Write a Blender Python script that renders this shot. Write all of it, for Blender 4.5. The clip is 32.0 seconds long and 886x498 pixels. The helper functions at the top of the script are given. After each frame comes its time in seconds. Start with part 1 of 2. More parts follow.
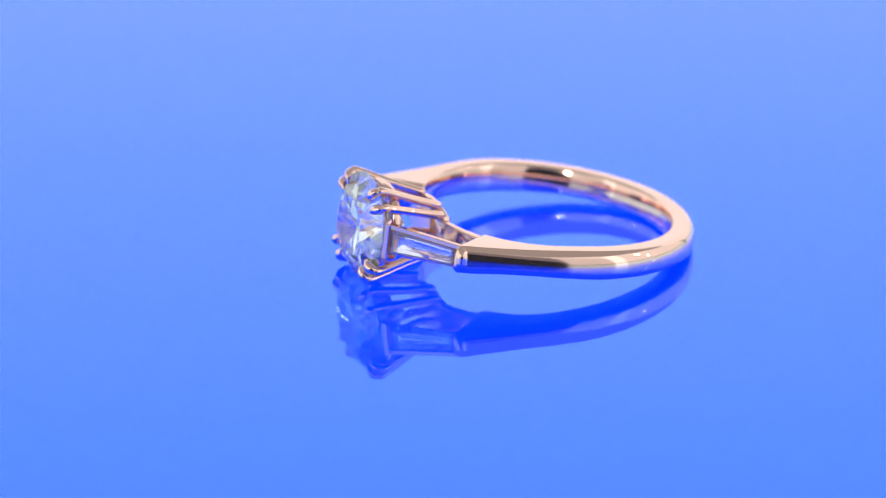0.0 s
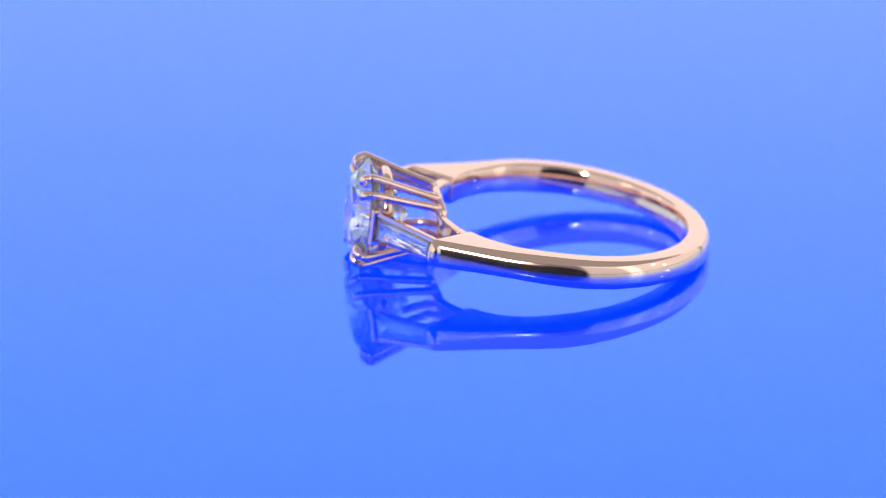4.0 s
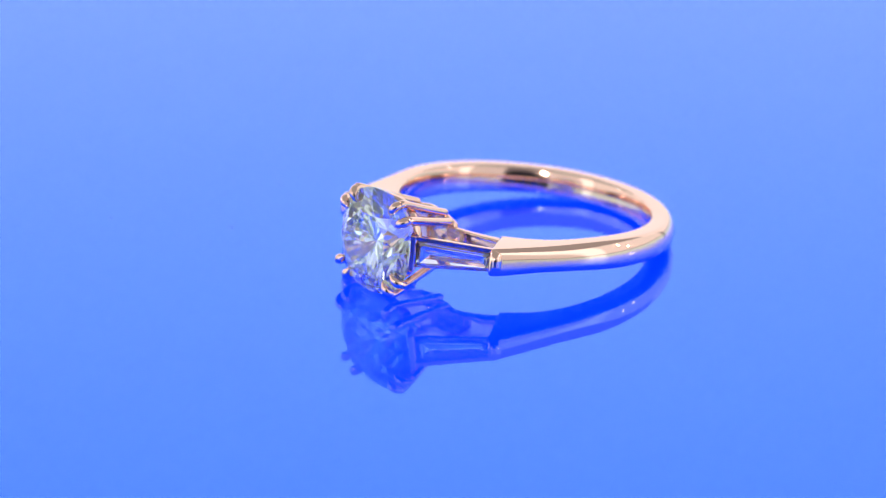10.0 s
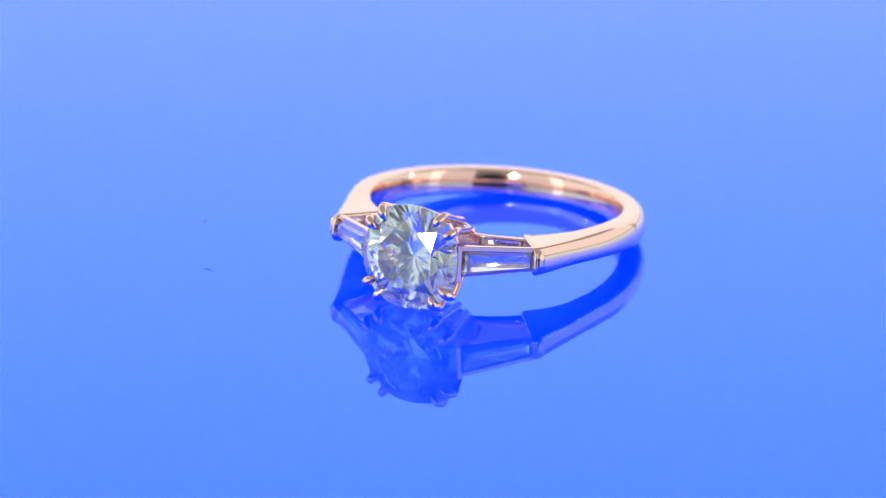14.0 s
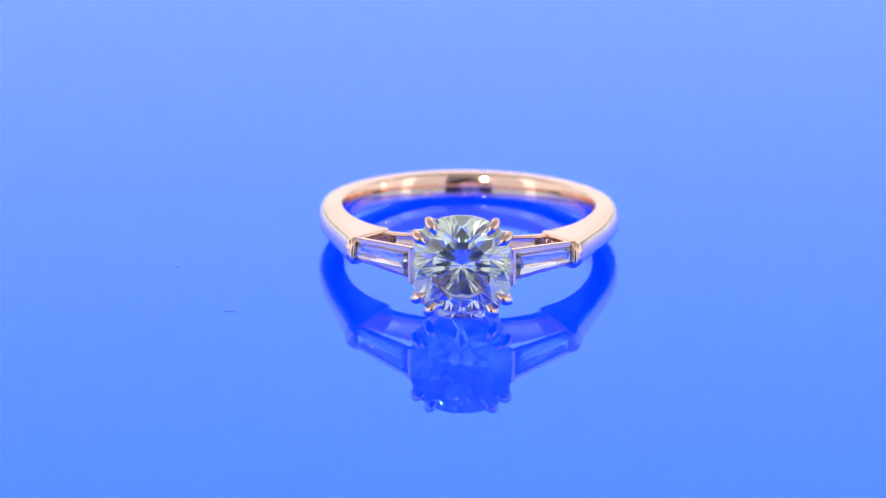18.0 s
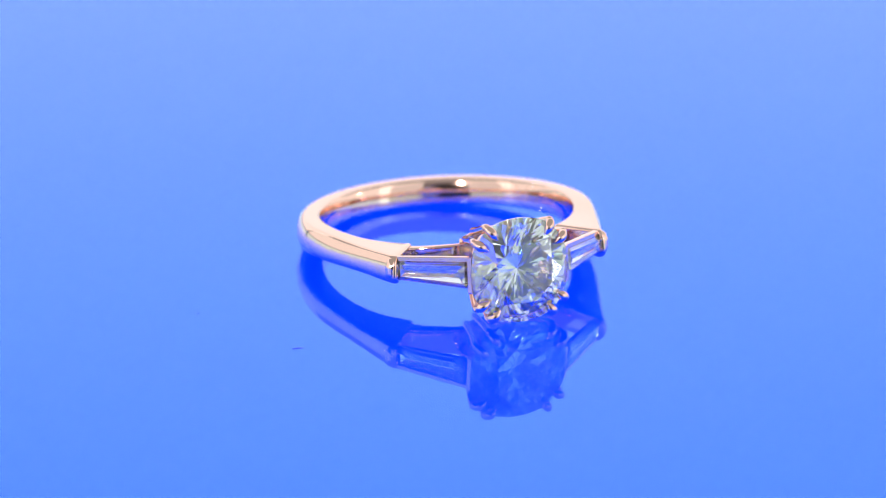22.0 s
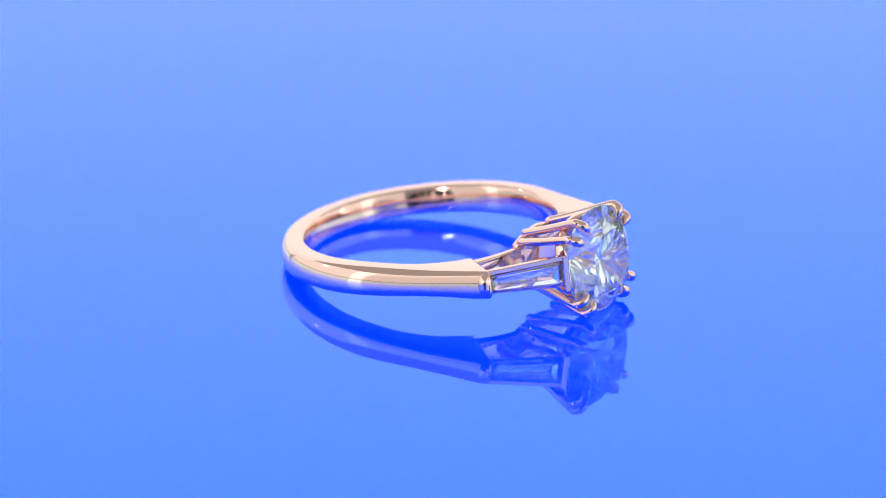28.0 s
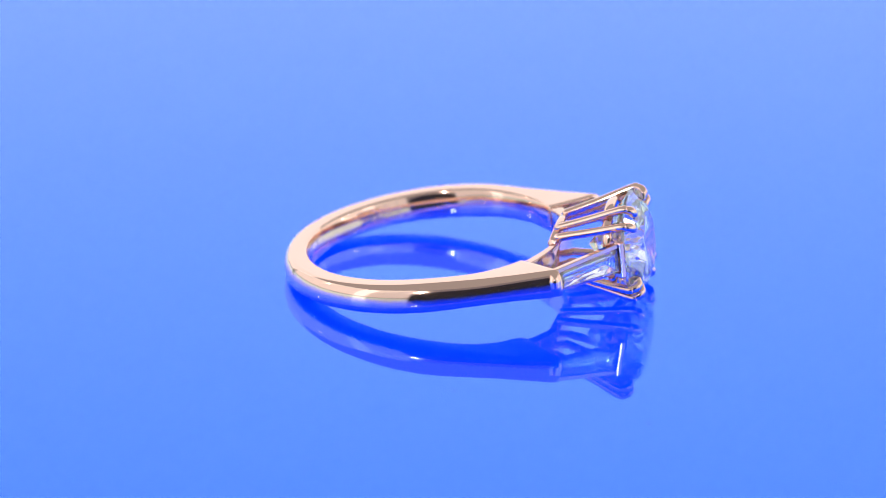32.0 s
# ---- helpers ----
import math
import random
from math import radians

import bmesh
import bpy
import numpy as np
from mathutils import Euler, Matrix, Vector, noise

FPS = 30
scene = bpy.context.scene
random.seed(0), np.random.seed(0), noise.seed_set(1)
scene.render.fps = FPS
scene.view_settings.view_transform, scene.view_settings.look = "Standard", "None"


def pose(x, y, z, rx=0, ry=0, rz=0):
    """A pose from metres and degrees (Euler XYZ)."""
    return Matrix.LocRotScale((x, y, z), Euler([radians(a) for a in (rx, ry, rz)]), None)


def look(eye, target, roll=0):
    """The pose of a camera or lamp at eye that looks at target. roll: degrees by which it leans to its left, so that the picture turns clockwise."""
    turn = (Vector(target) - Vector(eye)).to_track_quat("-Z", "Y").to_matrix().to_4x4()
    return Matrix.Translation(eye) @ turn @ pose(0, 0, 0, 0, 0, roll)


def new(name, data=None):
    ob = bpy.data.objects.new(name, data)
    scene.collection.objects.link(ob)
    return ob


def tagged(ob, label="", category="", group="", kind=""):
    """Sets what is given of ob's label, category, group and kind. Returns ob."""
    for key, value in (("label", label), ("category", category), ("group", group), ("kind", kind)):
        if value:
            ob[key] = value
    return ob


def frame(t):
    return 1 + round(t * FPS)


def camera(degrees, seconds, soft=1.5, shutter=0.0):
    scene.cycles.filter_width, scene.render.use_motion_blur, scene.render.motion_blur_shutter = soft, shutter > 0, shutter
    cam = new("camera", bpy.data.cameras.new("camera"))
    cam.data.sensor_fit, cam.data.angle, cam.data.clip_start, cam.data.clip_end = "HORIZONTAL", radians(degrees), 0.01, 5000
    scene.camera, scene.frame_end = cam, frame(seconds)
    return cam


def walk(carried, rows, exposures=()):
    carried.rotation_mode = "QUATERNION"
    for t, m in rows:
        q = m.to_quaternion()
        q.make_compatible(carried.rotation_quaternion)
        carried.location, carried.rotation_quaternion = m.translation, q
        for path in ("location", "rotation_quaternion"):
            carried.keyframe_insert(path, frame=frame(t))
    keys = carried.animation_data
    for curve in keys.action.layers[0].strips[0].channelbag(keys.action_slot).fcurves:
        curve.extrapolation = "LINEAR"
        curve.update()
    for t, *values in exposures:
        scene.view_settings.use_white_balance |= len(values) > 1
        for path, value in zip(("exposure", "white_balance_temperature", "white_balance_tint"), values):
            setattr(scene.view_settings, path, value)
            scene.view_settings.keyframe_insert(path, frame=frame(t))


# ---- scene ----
MM = 0.001

# ---- camera: a macro lens on a fixed stand ----
cam = camera(9.24, 32.0, soft=0.65)
EYE = Vector((-4.108, -341.817, 132.962)) * MM
CAM_POSE = Matrix.Translation(EYE) @ pose(0, 0, 0, 90 - 21.071, 0, 0) @ pose(0, 0, 0, 0, 0, 0.326)
cam.data.dof.use_dof, cam.data.dof.focus_distance, cam.data.dof.aperture_fstop = True, 0.357, 38.0
walk(cam, [(0.0, CAM_POSE), (32.0, CAM_POSE)],
     exposures=[(0.0, -0.10), (6.0, -0.11), (9.0, -0.09), (12.0, -0.065), (19.0, -0.015), (25.0, 0.0), (32.0, -0.01)])

scene.cycles.max_bounces, scene.cycles.transmission_bounces, scene.cycles.glossy_bounces = 20, 20, 16

# turn of the plate in degrees, time by time
TURN = [(0.0, -66.3), (1.0, -71.7), (2.0, -77.1), (3.0, -82.4), (3.5, -84.0), (4.0, -82.6), (5.5, -74.3),
        (6.0, -71.4), (7.0, -65.6), (10.0, -48.0), (13.0, -30.7), (17.0, -7.7), (19.0, 3.6), (22.0, 20.7),
        (25.0, 37.6), (29.0, 60.7), (32.0, 78.4)]


# ---- world and lamps ----
world = bpy.data.worlds.new("studio_world")
scene.world = world
world.use_nodes = True
world.node_tree.nodes["Background"].inputs[0].default_value = (0.97, 1.0, 1.02, 1)
world.node_tree.nodes["Background"].inputs[1].default_value = 0.44


def softbox(name, eye, target, sx, sy, radiance, colour, shape="RECTANGLE"):
    """An area lamp of given radiance that faces target."""
    lamp = bpy.data.lights.new(name, "AREA")
    lamp.shape, lamp.size, lamp.size_y, lamp.color = shape, sx, sy, colour
    area = sx * sy * (math.pi / 4 if shape in ("DISK", "ELLIPSE") else 1)
    lamp.energy = radiance * area * math.pi
    ob = new(name, lamp)
    ob.matrix_world = look(eye, target)
    return ob


def at(azimuth, elevation, d):
    """A place d metres from the ring; azimuth 0 is towards the camera, positive to its right."""
    a, e = radians(azimuth), radians(elevation)
    return (d * math.cos(e) * math.sin(a), -d * math.cos(e) * math.cos(a), d * math.sin(e))


softbox("back_softbox", (0, 0.72, 0.29), (0, 0, 0.1), 1.5, 0.56, 0.82, (1.0, 0.96, 0.99))
for side in (-1, 1):
    softbox("side_light_panel", (1.0 * side, 0.1, 0.36), (0, 0.1, 0.2), 1.7, 0.7, 0.68, (0.99, 1.0, 1.0))
    softbox("front_light_panel", (0.72 * side, -0.75, 0.36), (0, 0, 0.2), 0.85, 0.7, 0.66, (0.97, 1.0, 0.99))
# added helper lamp, unseen, that brightens the blue plate from below
softbox("added_plate_glow", (0, 0, -0.022), (0, 0.0001, 0), 0.28, 0.28, 3.9, (1.0, 1.0, 1.0), "DISK")
softbox("spot_lamp_front", at(-16, 22, 0.5), (0, 0, 0), 0.03, 0.03, 500, (1.0, 0.95, 0.88), "DISK")
softbox("spot_lamp_right", at(84, 24, 0.5), (0, 0, 0), 0.018, 0.018, 120, (1.0, 0.82, 0.62), "DISK")
softbox("spot_lamp_right_low", at(89, 12, 0.5), (0, 0, 0), 0.015, 0.015, 120, (1.0, 0.82, 0.62), "DISK")
softbox("spot_lamp_left", at(-101, 26, 0.5), (0, 0, 0), 0.018, 0.018, 120, (1.0, 0.82, 0.62), "DISK")


# ---- materials ----
def material(name):
    m = bpy.data.materials.new(name)
    m.use_nodes = True
    nt = m.node_tree
    nt.nodes.clear()
    return m, nt, nt.nodes.new("ShaderNodeOutputMaterial")


def link(nt, a, b):
    nt.links.new(a, b)


def noise_tex(nt, scale, detail=3.0):
    co = nt.nodes.new("ShaderNodeTexCoord")
    n = nt.nodes.new("ShaderNodeTexNoise")
    n.inputs["Scale"].default_value, n.inputs["Detail"].default_value = scale, detail
    link(nt, co.outputs["Object"], n.inputs["Vector"])
    return n


def ramp(nt, fac, lo, hi):
    r = nt.nodes.new("ShaderNodeMapRange")
    r.inputs["To Min"].default_value, r.inputs["To Max"].default_value = lo, hi
    link(nt, fac, r.inputs["Value"])
    return r.outputs[0]


def metal(name, colour, rough_lo, rough_hi, wave):
    """Polished metal with faint polishing marks."""
    m, nt, out = material(name)
    b = nt.nodes.new("ShaderNodeBsdfPrincipled")
    b.inputs["Base Color"].default_value = (*colour, 1)
    b.inputs["Metallic"].default_value = 1.0
    n = noise_tex(nt, 900, 4)
    link(nt, ramp(nt, n.outputs["Fac"], rough_lo, rough_hi), b.inputs["Roughness"])
    n2 = noise_tex(nt, 350, 2)
    bump = nt.nodes.new("ShaderNodeBump")
    bump.inputs["Strength"].default_value, bump.inputs["Distance"].default_value = wave, 0.00002
    link(nt, n2.outputs["Fac"], bump.inputs["Height"])
    link(nt, bump.outputs[0], b.inputs["Normal"])
    link(nt, b.outputs[0], out.inputs[0])
    return m


def diamond(name):
    """Clear colourless stone."""
    m, nt, out = material(name)
    g = nt.nodes.new("ShaderNodeBsdfGlass")
    g.inputs["Color"].default_value, g.inputs["Roughness"].default_value, g.inputs["IOR"].default_value = (0.955, 0.98, 0.96, 1), 0.0, 2.418
    link(nt, g.outputs[0], out.inputs[0])
    return m


def gloss_over(name, base, strength, ior, tint):
    """A base shader under a tinted mirror gloss that grows, and is painted paler, towards grazing angles."""
    m, nt, out = material(name)
    if base is None:
        under = nt.nodes.new("ShaderNodeBsdfTransparent")
    else:
        under = nt.nodes.new("ShaderNodeBsdfDiffuse")
        n = noise_tex(nt, 60, 5)
        mix = nt.nodes.new("ShaderNodeMix")
        mix.data_type = "RGBA"
        mix.inputs["A"].default_value = (base[0], base[1] * 0.9, base[2] * 0.98, 1)
        mix.inputs["B"].default_value = (base[0], base[1] * 1.1, base[2], 1)
        link(nt, n.outputs["Fac"], mix.inputs["Factor"])
        link(nt, mix.outputs["Result"], under.inputs["Color"])
        glow = nt.nodes.new("ShaderNodeBsdfTranslucent")
        link(nt, mix.outputs["Result"], glow.inputs["Color"])
        both = nt.nodes.new("ShaderNodeMixShader")
        both.inputs[0].default_value = 0.55
        link(nt, under.outputs[0], both.inputs[1])
        link(nt, glow.outputs[0], both.inputs[2])
        under = both
    gl = nt.nodes.new("ShaderNodeBsdfGlossy")
    gl.inputs["Color"].default_value, gl.inputs["Roughness"].default_value = (*tint, 1), 0.004
    fr = nt.nodes.new("ShaderNodeFresnel")
    fr.inputs["IOR"].default_value = ior
    # the back light's paler lower part is put into the gloss colour here
    pale = nt.nodes.new("ShaderNodeMapRange")
    pale.inputs["From Min"].default_value, pale.inputs["From Max"].default_value = 0.131, 0.26
    whiter = nt.nodes.new("ShaderNodeMix")
    whiter.data_type = "RGBA"
    whiter.inputs["A"].default_value, whiter.inputs["B"].default_value = (*tint, 1), (0.78, 1.0, 1, 1)
    link(nt, fr.outputs[0], pale.inputs["Value"])
    link(nt, pale.outputs[0], whiter.inputs["Factor"])
    link(nt, whiter.outputs["Result"], gl.inputs["Color"])
    mul = nt.nodes.new("ShaderNodeMath")
    mul.use_clamp = True
    mul.operation = "MULTIPLY"
    mul.inputs[1].default_value = strength
    link(nt, fr.outputs[0], mul.inputs[0])
    ms = nt.nodes.new("ShaderNodeMixShader")
    link(nt, mul.outputs[0], ms.inputs[0])
    link(nt, under.outputs[0], ms.inputs[1])
    link(nt, gl.outputs[0], ms.inputs[2])
    link(nt, ms.outputs[0], out.inputs[0])
    return m


def plain(name, colour, rough=0.8):
    m, nt, out = material(name)
    b = nt.nodes.new("ShaderNodeBsdfPrincipled")
    b.inputs["Roughness"].default_value = rough
    n = noise_tex(nt, 14, 6)
    mix = nt.nodes.new("ShaderNodeMix")
    mix.data_type = "RGBA"
    mix.inputs["A"].default_value = (*[c * 0.85 for c in colour], 1)
    mix.inputs["B"].default_value = (*[min(1, c * 1.15) for c in colour], 1)
    link(nt, n.outputs["Fac"], mix.inputs["Factor"])
    link(nt, mix.outputs["Result"], b.inputs["Base Color"])
    link(nt, b.outputs[0], out.inputs[0])
    return m


ROSE_GOLD = metal("polished_rose_gold", (0.88, 0.605, 0.495), 0.05, 0.11, 0.05)
DARK_GOLD = metal("stamped_rose_gold", (0.91, 0.61, 0.50), 0.2, 0.3, 0.3)
STONE = diamond("white_diamond")
SHEET = gloss_over("clear_glossy_acrylic", None, 1.72, 1.5, (0.370, 0.865, 1.0))
BLUE = gloss_over("blue_acrylic", (0.011, 0.185, 0.97), 0.2, 1.5, (0.5, 0.8, 1.0))
GREY_WALL = plain("grey_wall_paint", (0.58, 0.53, 0.50))
WHITE_WALL = plain("white_wall_paint", (0.80, 0.79, 0.77))
DARK = plain("reflection_dark", (0.03, 0.03, 0.035))
PAPER = plain("blue_backdrop_paper", (0.05, 0.22, 0.85))
WHITE = plain("white_plastic", (0.75, 0.75, 0.75), 0.5)
DUST = plain("grey_lint", (0.12, 0.13, 0.2))


# ---- mesh helpers ----
def part(name, bm, mat, parent=None, label="", smooth=False):
    me = bpy.data.meshes.new(name)
    bmesh.ops.recalc_face_normals(bm, faces=bm.faces[:])
    bm.to_mesh(me)
    bm.free()
    me.materials.append(mat)
    if smooth:
        for p in me.polygons:
            p.use_smooth = True
    ob = new(name, me)
    if parent:
        ob.parent = parent
    if label:
        ob["label"] = label
    return ob


def loft(bm, rings, closed=False, cap=True):
    """Join rings of points of one length with quads."""
    vs = [[bm.verts.new(Vector(p) * MM) for p in r] for r in rings]
    n = len(vs[0])
    pairs = list(zip(vs, vs[1:])) + ([(vs[-1], vs[0])] if closed else [])
    for a, b in pairs:
        for i in range(n):
            j = (i + 1) % n
            bm.faces.new((a[i], a[j], b[j], b[i]))
    if cap and not closed:
        bm.faces.new(vs[0][::-1])
        bm.faces.new(vs[-1])
    return bm


def smoothstep(a, b, x):
    t = min(1, max(0, (x - a) / (b - a)))
    return t * t * (3 - 2 * t)


def band_profile(ri, ro, w, dome, r_out, r_in, n=5, r_low=None, comfort=0.10):
    """Section of the band as (radius, height): flat top and bottom, domed outside, eased corners."""
    pts = []
    r_low = r_low or r_out

    def corner(cr, cz, r, a0):
        for k in range(n + 1):
            a = radians(a0 + 90 * k / n)
            pts.append((cr + r * math.cos(a), cz + r * math.sin(a)))
    corner(ro - r_out, w - r_out, r_out, 0)
    corner(ri + r_in, w - r_in, r_in, 90)
    corner(ri + r_in, -w + r_in, r_in, 180)
    corner(ro - r_low, -w + r_low, r_low, 270)
    for k in range(1, 8):
        z = (-w + r_low) + (2 * w - r_out - r_low) * k / 8
        pts.append((ro, z))
    mid = (ri + ro) / 2
    return [(r - (dome * (z / w) ** 2 if r > mid else comfort * (1 - (z / w) ** 2) * (w / 0.9)), z) for r, z in pts]


def shank_profile(ri, ro, w, p, r_in, comfort):
    """Section of the shank as (radius, height): bulged low on the outside, squarer for a larger p, with a comfort-fit inside."""
    ridge, above, below = -0.35 * w, 0.5, 0.55
    pts = []
    for k in range(15):
        a = radians(90 * k / 14)
        c, sn = max(0, math.cos(a)) ** (2 / p), math.sin(a) ** (2 / p)
        pts.append((ro - above + above * c - 0.16 * sn * sn, ridge + (w - ridge) * sn))
    for a0, side in ((90, 1), (180, -1)):
        for k in range(6):
            a = radians(a0 + 90 * k / 5)
            pts.append((ri + r_in + r_in * math.cos(a), side * (w - r_in) + r_in * math.sin(a)))
        if side > 0:
            pts += [(ri, (w - r_in) * (1 - 2 * k / 9)) for k in range(1, 9)]
    for k in range(10, 0, -1):
        a = radians(90 * k / 11)
        pts.append((ro - below + below * math.cos(a) ** 0.9, ridge - (ridge + w) * math.sin(a) ** 0.9))
    mid = ri + 0.25
    return [(r - (comfort * (1 - ((z / w + 0.4) / 1.4) ** 2) if r < mid else 0), z) for r, z in pts]


def tube(bm, path, radii, n=12, squash=1.0, up=(1, 0, 0)):
    """A round bar along a path, with rounded ends."""
    path = [Vector(p) for p in path]
    rings = []
    m = len(path)
    for i, p in enumerate(path):
        d = (path[min(i + 1, m - 1)] - path[max(i - 1, 0)]).normalized()
        s = d.cross(Vector(up)).normalized()
        q = s.cross(d).normalized()
        ends = []
        if i == 0:
            ends = [(-0.9, 0.3), (-0.6, 0.75)]
        rings_here = [(o, f) for o, f in ends] + [(0, 1)]
        if i == m - 1:
            rings_here += [(0.5, 0.85), (0.85, 0.5), (0.98, 0.15)]
        for o, f in rings_here:
            c = p + d * (o * radii[i])
            rings.append([c + (s * math.cos(a) + q * math.sin(a) * squash) * radii[i] * f
                          for a in [2 * math.pi * k / n for k in range(n)]])
    return loft(bm, rings)


def bezier(pts, n):
    """A smooth curve through the points."""
    pts = [Vector(p) for p in pts]
    out = []
    for i in range(len(pts) - 1):
        p0, p1, p2, p3 = pts[max(i - 1, 0)], pts[i], pts[i + 1], pts[min(i + 2, len(pts) - 1)]
        for k in range(n):
            t = k / n
            out.append(0.5 * (2 * p1 + (p2 - p0) * t + (2 * p0 - 5 * p1 + 4 * p2 - p3) * t * t
                              + (3 * p1 - p0 - 3 * p2 + p3) * t * t * t))
    return out + [pts[-1]]


def bar(bm, a, b, n_dir, w0, w1, d0, d1, bev=0.05):
    """A bar from a to b: w is its half height along the ring's axis, from d0 to d1 along n_dir, with eased edges."""
    a, b, n_dir, z = Vector(a), Vector(b), Vector(n_dir), Vector((0, 0, 1))
    u = (b - a).normalized()
    rings = []
    for p, w, e in ((a, w0, bev), (a + u * bev, w0, 0), (b - u * bev, w1, 0), (b, w1, bev)):
        r = []
        for sz, sd in ((1, 1), (1, -1), (-1, -1), (-1, 1)):
            lo, hi, h = d0 + e, d1 - e, w - e
            c = [(h - bev, hi), (h, hi - bev)] if sz * sd > 0 else [(h, hi - bev), (h - bev, hi)]
            for hh, dd in c:
                r.append(p + z * (sz * hh) + n_dir * (dd if sd > 0 else lo + (hi - dd)))
        rings.append(r)
    return loft(bm, rings)


# ---- room ----
def room_box():
    bm = bmesh.new()

    def slab(x0, x1, y0, y1, z0, z1):
        v = [bm.verts.new((x, y, z)) for z in (z0, z1) for x, y in ((x0, y0), (x1, y0), (x1, y1), (x0, y1))]
        for f in ((0, 3, 2, 1), (4, 5, 6, 7), (0, 1, 5, 4), (1, 2, 6, 5), (2, 3, 7, 6), (3, 0, 4, 7)):
            bm.faces.new([v[i] for i in f])
    return bm, slab


# the tall grey south wall is added, unseen, to darken reflections in the gold
for name, box in (("wall_north", (-1.6, 1.6, 1.5, 1.6, -0.9, 0.02)), ("wall_south", (-2.2, 2.2, -1.6, -1.5, -0.9, 0.9)),
                  ("wall_east", (1.6, 1.7, -1.6, 1.6, -0.9, 0.02)), ("wall_west", (-1.7, -1.6, -1.6, 1.6, -0.9, 0.02)),
                  ("floor", (-1.7, 1.7, -1.6, 1.6, -1.0, -0.9))):
    bm, slab = room_box()
    slab(*box)
    mat, hue = {"wall_south": (GREY_WALL, "plain added reflection-darkening grey"), "wall_east": (WHITE_WALL, "plain white"),
                "wall_west": (WHITE_WALL, "plain white")}.get(name, (PAPER, "bright blue"))
    tagged(part(name, bm, mat), name.split("_")[0] + " of " + hue + (" paint" if "plain" in hue else " backdrop paper") + " round the set", name.split("_")[0], kind="structure")
# unseen dark screen, added to give the metal the camera's dark reflection
bm = bmesh.new()
arch_line = [(0.22 * math.cos(math.pi * k / 40), 0.26 * math.sin(math.pi * k / 40) ** 0.6) for k in range(41)]
face = [bm.verts.new((x, -0.56, z - 0.04)) for x, z in arch_line]
back = [bm.verts.new((x, -0.59, z - 0.04)) for x, z in arch_line]
bm.faces.new(face)
bm.faces.new(back[::-1])
for k in range(41):
    bm.faces.new((face[k], face[(k + 1) % 41], back[(k + 1) % 41], back[k]))
tagged(part("backdrop", bm, DARK), "unseen dark round-topped screen added for the camera's dark reflection", "backdrop", kind="structure")
bm, slab = room_box()
slab(-1.0, 1.0, -1.3, 1.0, -0.9, -0.04)
tagged(part("table_top", bm, PAPER), "studio plinth table covered with bright blue paper", "table", kind="structure")


# ---- turntable ----
def disc(r, z0, z1, ease, n=160):
    bm = bmesh.new()
    rings = []
    for rr, z in ((r - ease, z0), (r, z0 + ease), (r, z1 - ease), (r - ease, z1)):
        rings.append([(rr * math.cos(2 * math.pi * k / n), rr * math.sin(2 * math.pi * k / n), z) for k in range(n)])
    return loft(bm, rings)


turntable = tagged(new("turntable"), "round turntable plate of glossy bright blue acrylic with mirror reflections", "turntable")
part("blue_plate", disc(160, -5.0, -1.05, 0.3), BLUE, turntable, "bright blue acrylic plate")
bm = bmesh.new()
ring_pts = [bm.verts.new((0.16 * math.cos(2 * math.pi * k / 160), 0.16 * math.sin(2 * math.pi * k / 160), 0)) for k in range(160)]
bm.faces.new(ring_pts)
part("clear_face", bm, SHEET, turntable, "clear glossy top face of the acrylic")


def drum(r0, r1, z0, z1, n=120):
    """A round open tray: a floor and a standing rim."""
    bm = bmesh.new()
    rings = [[(rr * math.cos(2 * math.pi * k / n), rr * math.sin(2 * math.pi * k / n), z) for k in range(n)]
             for rr, z in ((r1, z0), (r1, z1), (r0, z1), (r0, z0 + 3))]
    return loft(bm, rings)


# unseen drum, added to enclose the helper lamp below the plate
tagged(part("added_drum", drum(152, 158, -40.0, -5.1), WHITE), "unseen white round drum added about the glow under the blue plate", "light drum")


# ---- ring ----
ring = tagged(new("diamond_ring"), "rose gold diamond ring with baguette shoulders lying on its side", "ring")
RI, RO, W = 8.56, 10.15, 0.99
END = 37.0
HEAD_DROP = -0.15 * MM


def shank():
    bm = bmesh.new()
    rings = []
    n = 150
    for k in range(n + 1):
        phi = END + (360 - 2 * END) * k / n
        a = min(phi, 360 - phi)
        s = max(0, (82 - a) / 45) ** 2.8
        ro = RO + 2.32 * s
        w = W - 0.09 * smoothstep(85, 140, a) - 0.10 * smoothstep(85, 55, a) + 0.05 * smoothstep(52, 38, a)
        drop = -0.10 * smoothstep(82, 42, a) - 0.05 * smoothstep(52, 38, a)
        steps = [(0.0, 0.0)]
        if k == 0:
            steps = [(-1.1, 0.2), (-0.9, 0.08), (-0.5, 0.02), (0.0, 0.0)]
        if k == n:
            steps = [(0.0, 0.0), (0.5, 0.02), (0.9, 0.08), (1.1, 0.2)]
        for turn, inset in steps:
            prof = shank_profile(RI + inset * 0.5, ro - inset, w - inset, 3.2 - 0.6 * smoothstep(40, 70, a), 0.15, 0.22)
            c, sn = math.cos(radians(phi + turn)), math.sin(radians(phi + turn))
            rings.append([(r * c, r * sn, z + drop) for r, z in prof])
    return loft(bm, rings)


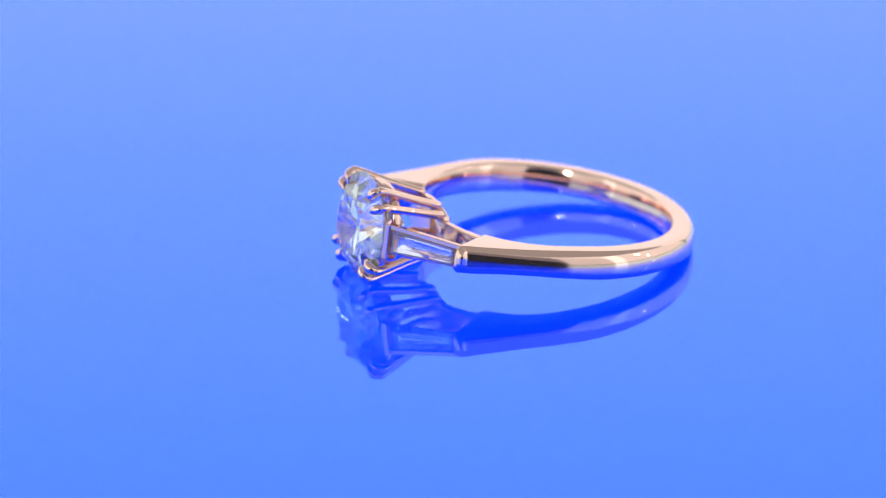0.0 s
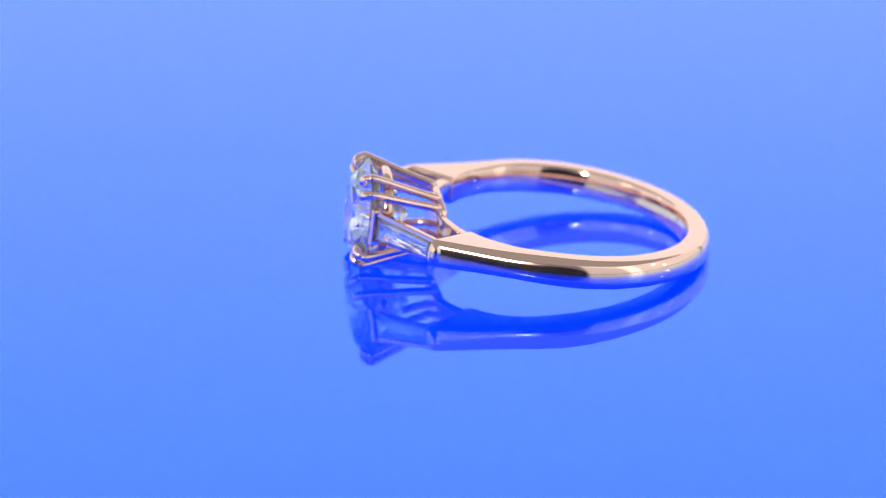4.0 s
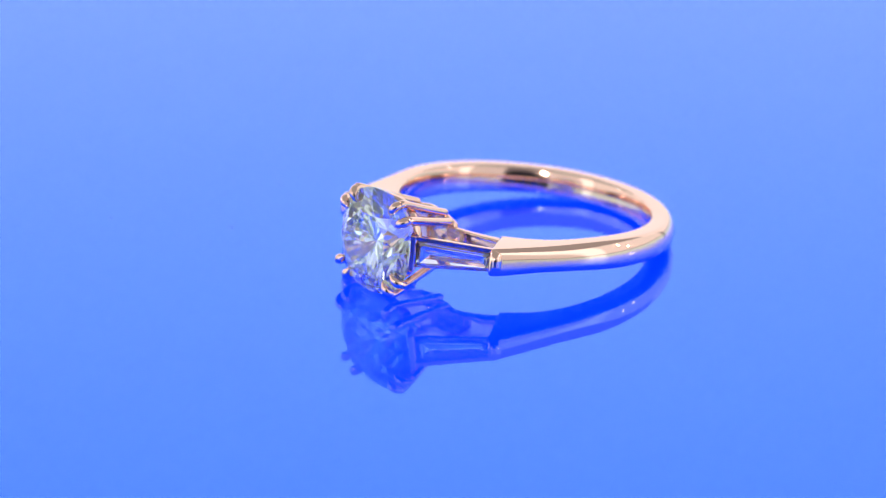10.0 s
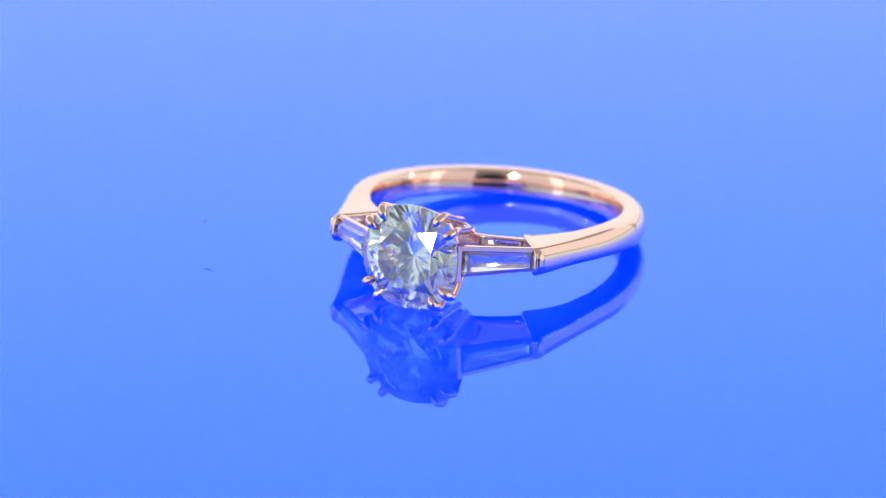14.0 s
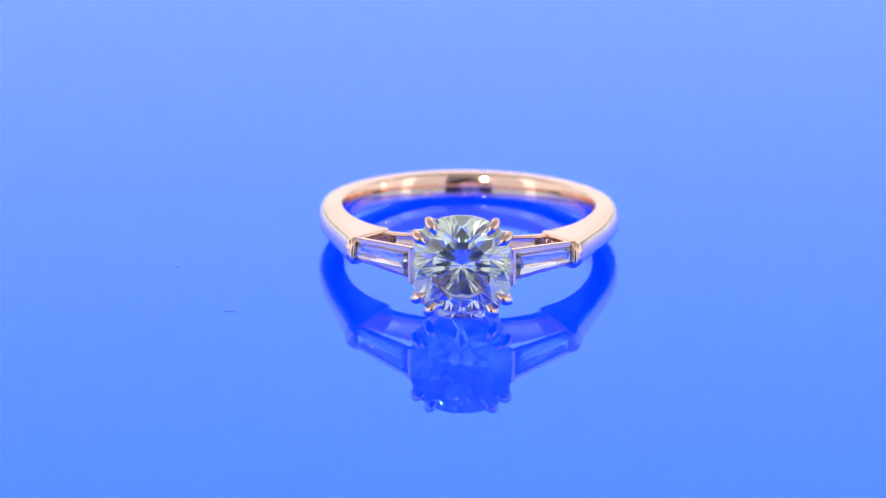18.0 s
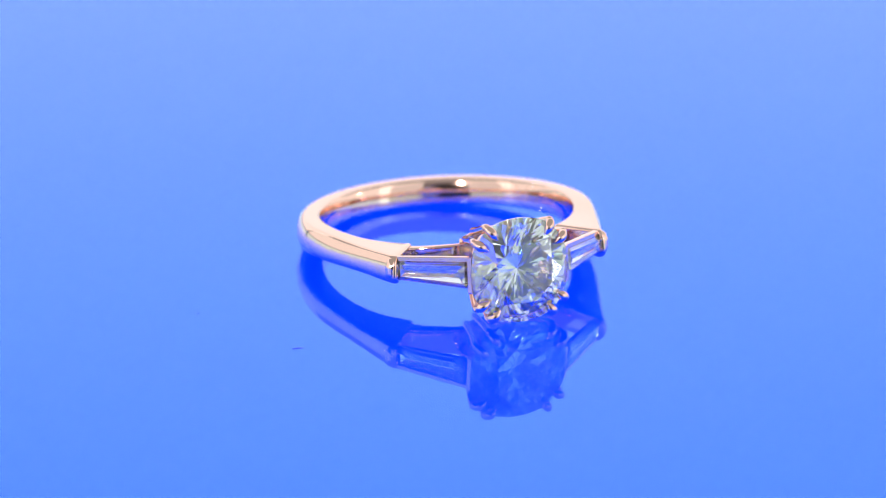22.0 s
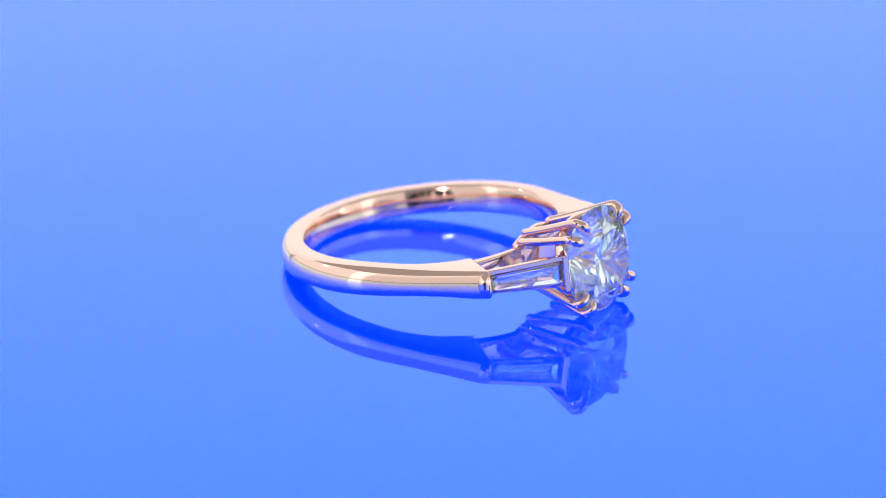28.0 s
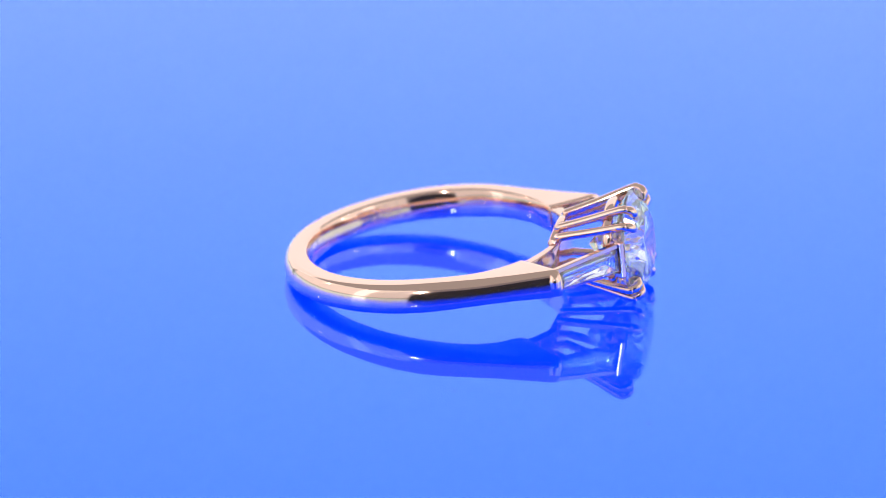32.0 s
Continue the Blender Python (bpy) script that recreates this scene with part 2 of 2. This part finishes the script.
def arch():
    """The inner arch that runs on under the head."""
    bm = bmesh.new()
    rings = []
    n = 48
    for k in range(n + 1):
        phi = -END - 0.6 + (2 * END + 1.2) * k / n
        s = 1 - min(1, max(0, (abs(phi) - 9) / 28))
        prof = band_profile(RI + 0.1 * s, 9.4 - 0.3 * s, 0.78 + 0.22 * s, 0.02, 0.1, 0.18, 4)
        c, sn = math.cos(radians(phi)), math.sin(radians(phi))
        rings.append([(r * c, r * sn, z) for r, z in prof])
    return loft(bm, rings)


def saddle():
    """The base of the head, astride the arch."""
    bm = bmesh.new()
    rings = []
    n = 20
    for k in range(n + 1):
        phi = -15 + 30 * k / n
        w = 1.75 - 0.75 * (abs(phi) / 15) ** 2
        prof = band_profile(8.46, 9.05, w, 0.05, 0.15, 0.2, 4)
        c, sn = math.cos(radians(phi)), math.sin(radians(phi))
        rings.append([(r * c, r * sn, z) for r, z in prof])
    return loft(bm, rings)


def prong(y, z):
    """A claw that rises from the saddle, flares out and bends over the stone's edge."""
    rad = math.hypot(y, z)
    ey, ez = y / rad, z / rad
    b_y, b_z = y * 0.66, z * 0.58
    path = bezier([(8.75, b_y, b_z), (10.9, b_y + (ey * 3.7 - b_y) * 0.46, b_z + (ez * 3.7 - b_z) * 0.46), (13.2, ey * 3.72, ez * 3.72),
                   (13.62, ey * 3.72, ez * 3.72), (13.93, ey * 3.50, ez * 3.50), (14.03, ey * 2.98, ez * 2.98)], 6)
    m = len(path)
    radii = [0.28 + 0.05 * smoothstep(0.5, 0.82, i / m) - 0.19 * smoothstep(0.82, 1.0, i / m) for i in range(m)]
    return tube(bmesh.new(), path, radii, 14, 1.0, (0.2, ez, -ey))


def cushion(a, n=2.3):
    return (abs(math.cos(a)) ** n + abs(math.sin(a)) ** n) ** (-1 / n)


def brilliant(r, crown, pavilion, girdle, table, x0):
    """A brilliant-cut stone with table, stars, kites, halves, girdle, lower halves and mains; x is its axis."""
    bm = bmesh.new()

    def v(rad, deg, h):
        a = radians(deg)
        f = rad * cushion(a)
        return bm.verts.new(Vector((x0 + h, f * math.cos(a) * 0.962, f * math.sin(a))) * MM)
    rm, rl = 0.81 * r, 0.23 * r
    hm = crown * (1 - (rm * math.cos(radians(22.5)) - table) / (r - table))
    t = [v(table, 45 * k + 22.5, girdle / 2 + crown) for k in range(8)]
    m = [v(rm, 45 * k, girdle / 2 + hm) for k in range(8)]
    gu = [v(r, 11.25 * k, girdle / 2) for k in range(32)]
    gd = [v(r, 11.25 * k, -girdle / 2) for k in range(32)]
    lo = [v(rl, 45 * k + 22.5, -girdle / 2 - pavilion * (1 - 0.23 * math.cos(radians(22.5)))) for k in range(8)]
    cu = bm.verts.new(Vector((x0 - girdle / 2 - pavilion, 0, 0)) * MM)
    f = bm.faces.new
    f(t)
    for k in range(8):
        j = (k + 1) % 8
        f((t[k - 1], t[k], m[k]))
        g = [gu[(4 * k + i) % 32] for i in range(5)]
        f((t[k], m[k], g[2]))
        f((t[k], g[2], m[j]))
        f((m[k], g[0], g[1]))
        f((m[k], g[1], g[2]))
        f((m[j], g[2], g[3]))
        f((m[j], g[3], g[4]))
    for k in range(8):
        h = [gd[(4 * k + i) % 32] for i in range(5)]
        f((cu, lo[k - 1], h[0]))
        f((cu, h[0], lo[k]))
        for i in range(4):
            f((lo[k], h[i], h[i + 1]))
    for k in range(32):
        j = (k + 1) % 32
        f((gu[k], gu[j], gd[j], gd[k]))
    return bm


CAP = Vector((9.72, 7.30, 0))
HEAD = Vector((13.25, 3.46, 0))


def side_frame(sign):
    a, b = Vector((CAP.x, CAP.y * sign, 0)), Vector((HEAD.x, HEAD.y * sign, 0))
    u = (b - a).normalized()
    n = Vector((-u.y, u.x, 0)) * (1 if (-u.y) > 0 else -1)
    return a, b, u, n


def baguette(sign):
    """A step-cut stone that widens towards the head, with a keel below."""
    a, b, u, n = side_frame(sign)
    ln = (b - a).length
    bm = bmesh.new()

    def half(s):
        return 0.64 + (0.95 - 0.64) * s / ln

    def p(s, z, depth):
        return bm.verts.new((a + u * s + n * depth + Vector((0, 0, z))) * MM)
    rows = []
    for inset, depth in ((0.30, 0.02), (0.14, -0.13), (0.0, -0.32), (0.0, -0.40)):
        s0, s1 = 0.12 + inset, ln - 0.16 - inset
        rows.append([p(s, sz * (half(s) - inset), depth) for s, sz in ((s0, -1), (s1, -1), (s1, 1), (s0, 1))])
    for part_in, slope in ((0.34, 0.78), (0.68, 0.62), (0.97, 0.52)):
        r = []
        for s, sz in ((0.12, -1), (ln - 0.16, -1), (ln - 0.16, 1), (0.12, 1)):
            h = half(s)
            into = h * part_in
            r.append(p(s + into if s < 1 else s - into, sz * (h - into), -0.40 - into * slope))
        rows.append(r)
    f = bm.faces.new
    f(rows[0])
    f(rows[-1][::-1])
    for r0, r1 in zip(rows, rows[1:]):
        for i in range(4):
            j = (i + 1) % 4
            f((r0[i], r0[j], r1[j], r1[i]))
    return bm


def rail(sign, top):
    a, b, u, n = side_frame(sign)
    w0, w1, half, high = (0.72, 1.02, 0.16, -0.16) if top > 0 else (0.60, 0.91, 0.09, -0.34)
    return bar(bmesh.new(), a + Vector((0, 0, top * w0)) - u * 0.2, b + Vector((0, 0, top * w1)), n, half, half, -0.55, high, 0.04)


def end_bar(sign):
    a, b, u, n = side_frame(sign)
    return bar(bmesh.new(), b - u * 0.12, b + u * 0.26, n, 1.22, 1.22, -1.1, 0.02, 0.06)


def end_claw(sign):
    a, b, u, n = side_frame(sign)
    p = a - u * 0.20 - n * 0.12
    path = [p + Vector((0, 0, z)) for z in (-0.42, -0.32, -0.16, 0, 0.16, 0.32, 0.42)]
    return tube(bmesh.new(), path, [0.40, 0.45, 0.46, 0.45, 0.46, 0.45, 0.40], 16)


def end_bead(sign, z):
    """A small claw bead that laps over the narrow end of the side stone."""
    a, b, u, n = side_frame(sign)
    p = a + n * 0.02 + Vector((0, 0, z))
    return tube(bmesh.new(), [p - u * 0.12 - n * 0.1, p + u * 0.02, p + u * 0.14 - n * 0.02], [0.26, 0.24, 0.15], 12, 1.0, (0, 0, 1))


def gallery():
    bm = bmesh.new()
    rings = []
    n = 72
    for k in range(n):
        a = 2 * math.pi * k / n
        f = 2.75 * cushion(a)
        c = Vector((12.25, f * math.cos(a), f * math.sin(a)))
        o = Vector((0, math.cos(a), math.sin(a)))
        rings.append([c + o * (0.16 * math.cos(t)) + Vector((0.34 * math.sin(t), 0, 0)) for t in [2 * math.pi * i / 12 for i in range(12)]])
    return loft(bm, rings, closed=True)


shank_part = part("shank", shank(), ROSE_GOLD, ring, "polished rose gold band with flared shoulders", True)
part("inner_arch", arch(), ROSE_GOLD, ring, smooth=True).location.z = HEAD_DROP
head_base = part("head_base", saddle(), ROSE_GOLD, ring, "rose gold claw setting", smooth=True)
part("gallery_wire", gallery(), ROSE_GOLD, head_base, smooth=True)
for sy in (1, -1):
    for sz in (1, -1):
        for y, z in ((2.93, 2.09), (2.09, 2.93)):
            part("prong", prong(sy * y, sz * z), ROSE_GOLD, head_base, smooth=True).location.z = HEAD_DROP
stone = part("centre_stone", brilliant(3.5, 1.0, 2.98, 0.16, 2.05, 13.42), STONE, ring, "large clear faceted diamond")
stone.location.z = HEAD_DROP
for sgn in (1, -1):
    part("side_stone", baguette(sgn), STONE, ring, "tapered baguette diamond").location.z = HEAD_DROP
    part("rail", rail(sgn, 1), ROSE_GOLD, ring).location.z = HEAD_DROP
    part("rail", rail(sgn, -1), ROSE_GOLD, ring).location.z = HEAD_DROP
    part("end_bar", end_bar(sgn), ROSE_GOLD, ring).location.z = HEAD_DROP
    claw = part("end_claw", end_claw(sgn), ROSE_GOLD, ring, smooth=True)
    claw.location.z = HEAD_DROP
    for z in (-0.34, 0.34):
        part("end_bead", end_bead(sgn, z), ROSE_GOLD, claw, smooth=True)


def hallmark():
    """The stamp 14K, bent onto the inside of the band, upside down."""
    curve = bpy.data.curves.new("hallmark", "FONT")
    curve.body, curve.size, curve.align_x, curve.align_y, curve.extrude = "14K", 1.45, "CENTER", "CENTER", 0.012
    ob = new("stamp_text", curve)
    me = bpy.data.meshes.new_from_object(ob.evaluated_get(bpy.context.evaluated_depsgraph_get()))
    bpy.data.objects.remove(ob)
    fine = bmesh.new()
    fine.from_mesh(me)
    bmesh.ops.triangulate(fine, faces=fine.faces[:])
    bmesh.ops.subdivide_edges(fine, edges=fine.edges[:], cuts=4, use_grid_fill=True)
    fine.to_mesh(me)
    fine.free()
    for v in me.vertices:
        x, y, h = v.co.x, v.co.y + 0.05, v.co.z
        phi = radians(125) + x / 8.3
        r = RI - 0.22 * (1 - ((y / (W - 0.07) + 0.4) / 1.4) ** 2) - 0.006 - h
        v.co = Vector((r * math.cos(phi), r * math.sin(phi), y)) * MM
    me.materials.append(DARK_GOLD)
    return me


bpy.context.view_layer.update()
stamp = new("hallmark", hallmark())
stamp.parent, stamp["label"] = shank_part, "stamped 14K mark inside the band"


def lint(length, bend):
    path = [(length * (k / 6 - 0.5), bend * math.sin(math.pi * k / 6), 0.022) for k in range(7)]
    return tube(bmesh.new(), path, [0.014 + 0.012 * math.sin(math.pi * k / 6) for k in range(7)], 6, 1.0, (0, 0, 1))


FIBRES = []
for x, y, a, ln in ((-17.73, -9.05, -10, 0.8), (-21.9, -1.1, 30, 0.25), (-24.5, -14.0, 60, 0.2)):
    speck = tagged(part("lint_fibre", lint(ln, ln * 0.12), DUST), "tiny grey lint fibre lying on the blue plate", "lint", "lint on the plate")
    FIBRES.append((speck, pose(x * MM, y * MM, 0, 0, 0, a)))


# ---- what moves ----
RING_SEAT = Matrix.Translation(Vector((-2.546, 4.175, 2.05)) * MM) @ pose(0, 0, 0, 0, 0, -90) @ pose(0, 0, 0, 0, -6.83, 0)


def motions():
    walk(turntable, [(t, pose(0, 0, 0, 0, 0, a)) for t, a in TURN])
    walk(ring, [(t, pose(0, 0, 0, 0, 0, a) @ RING_SEAT) for t, a in TURN])
    for speck, place in FIBRES:
        walk(speck, [(t, pose(0, 0, 0, 0, 0, a) @ place) for t, a in TURN])


motions()
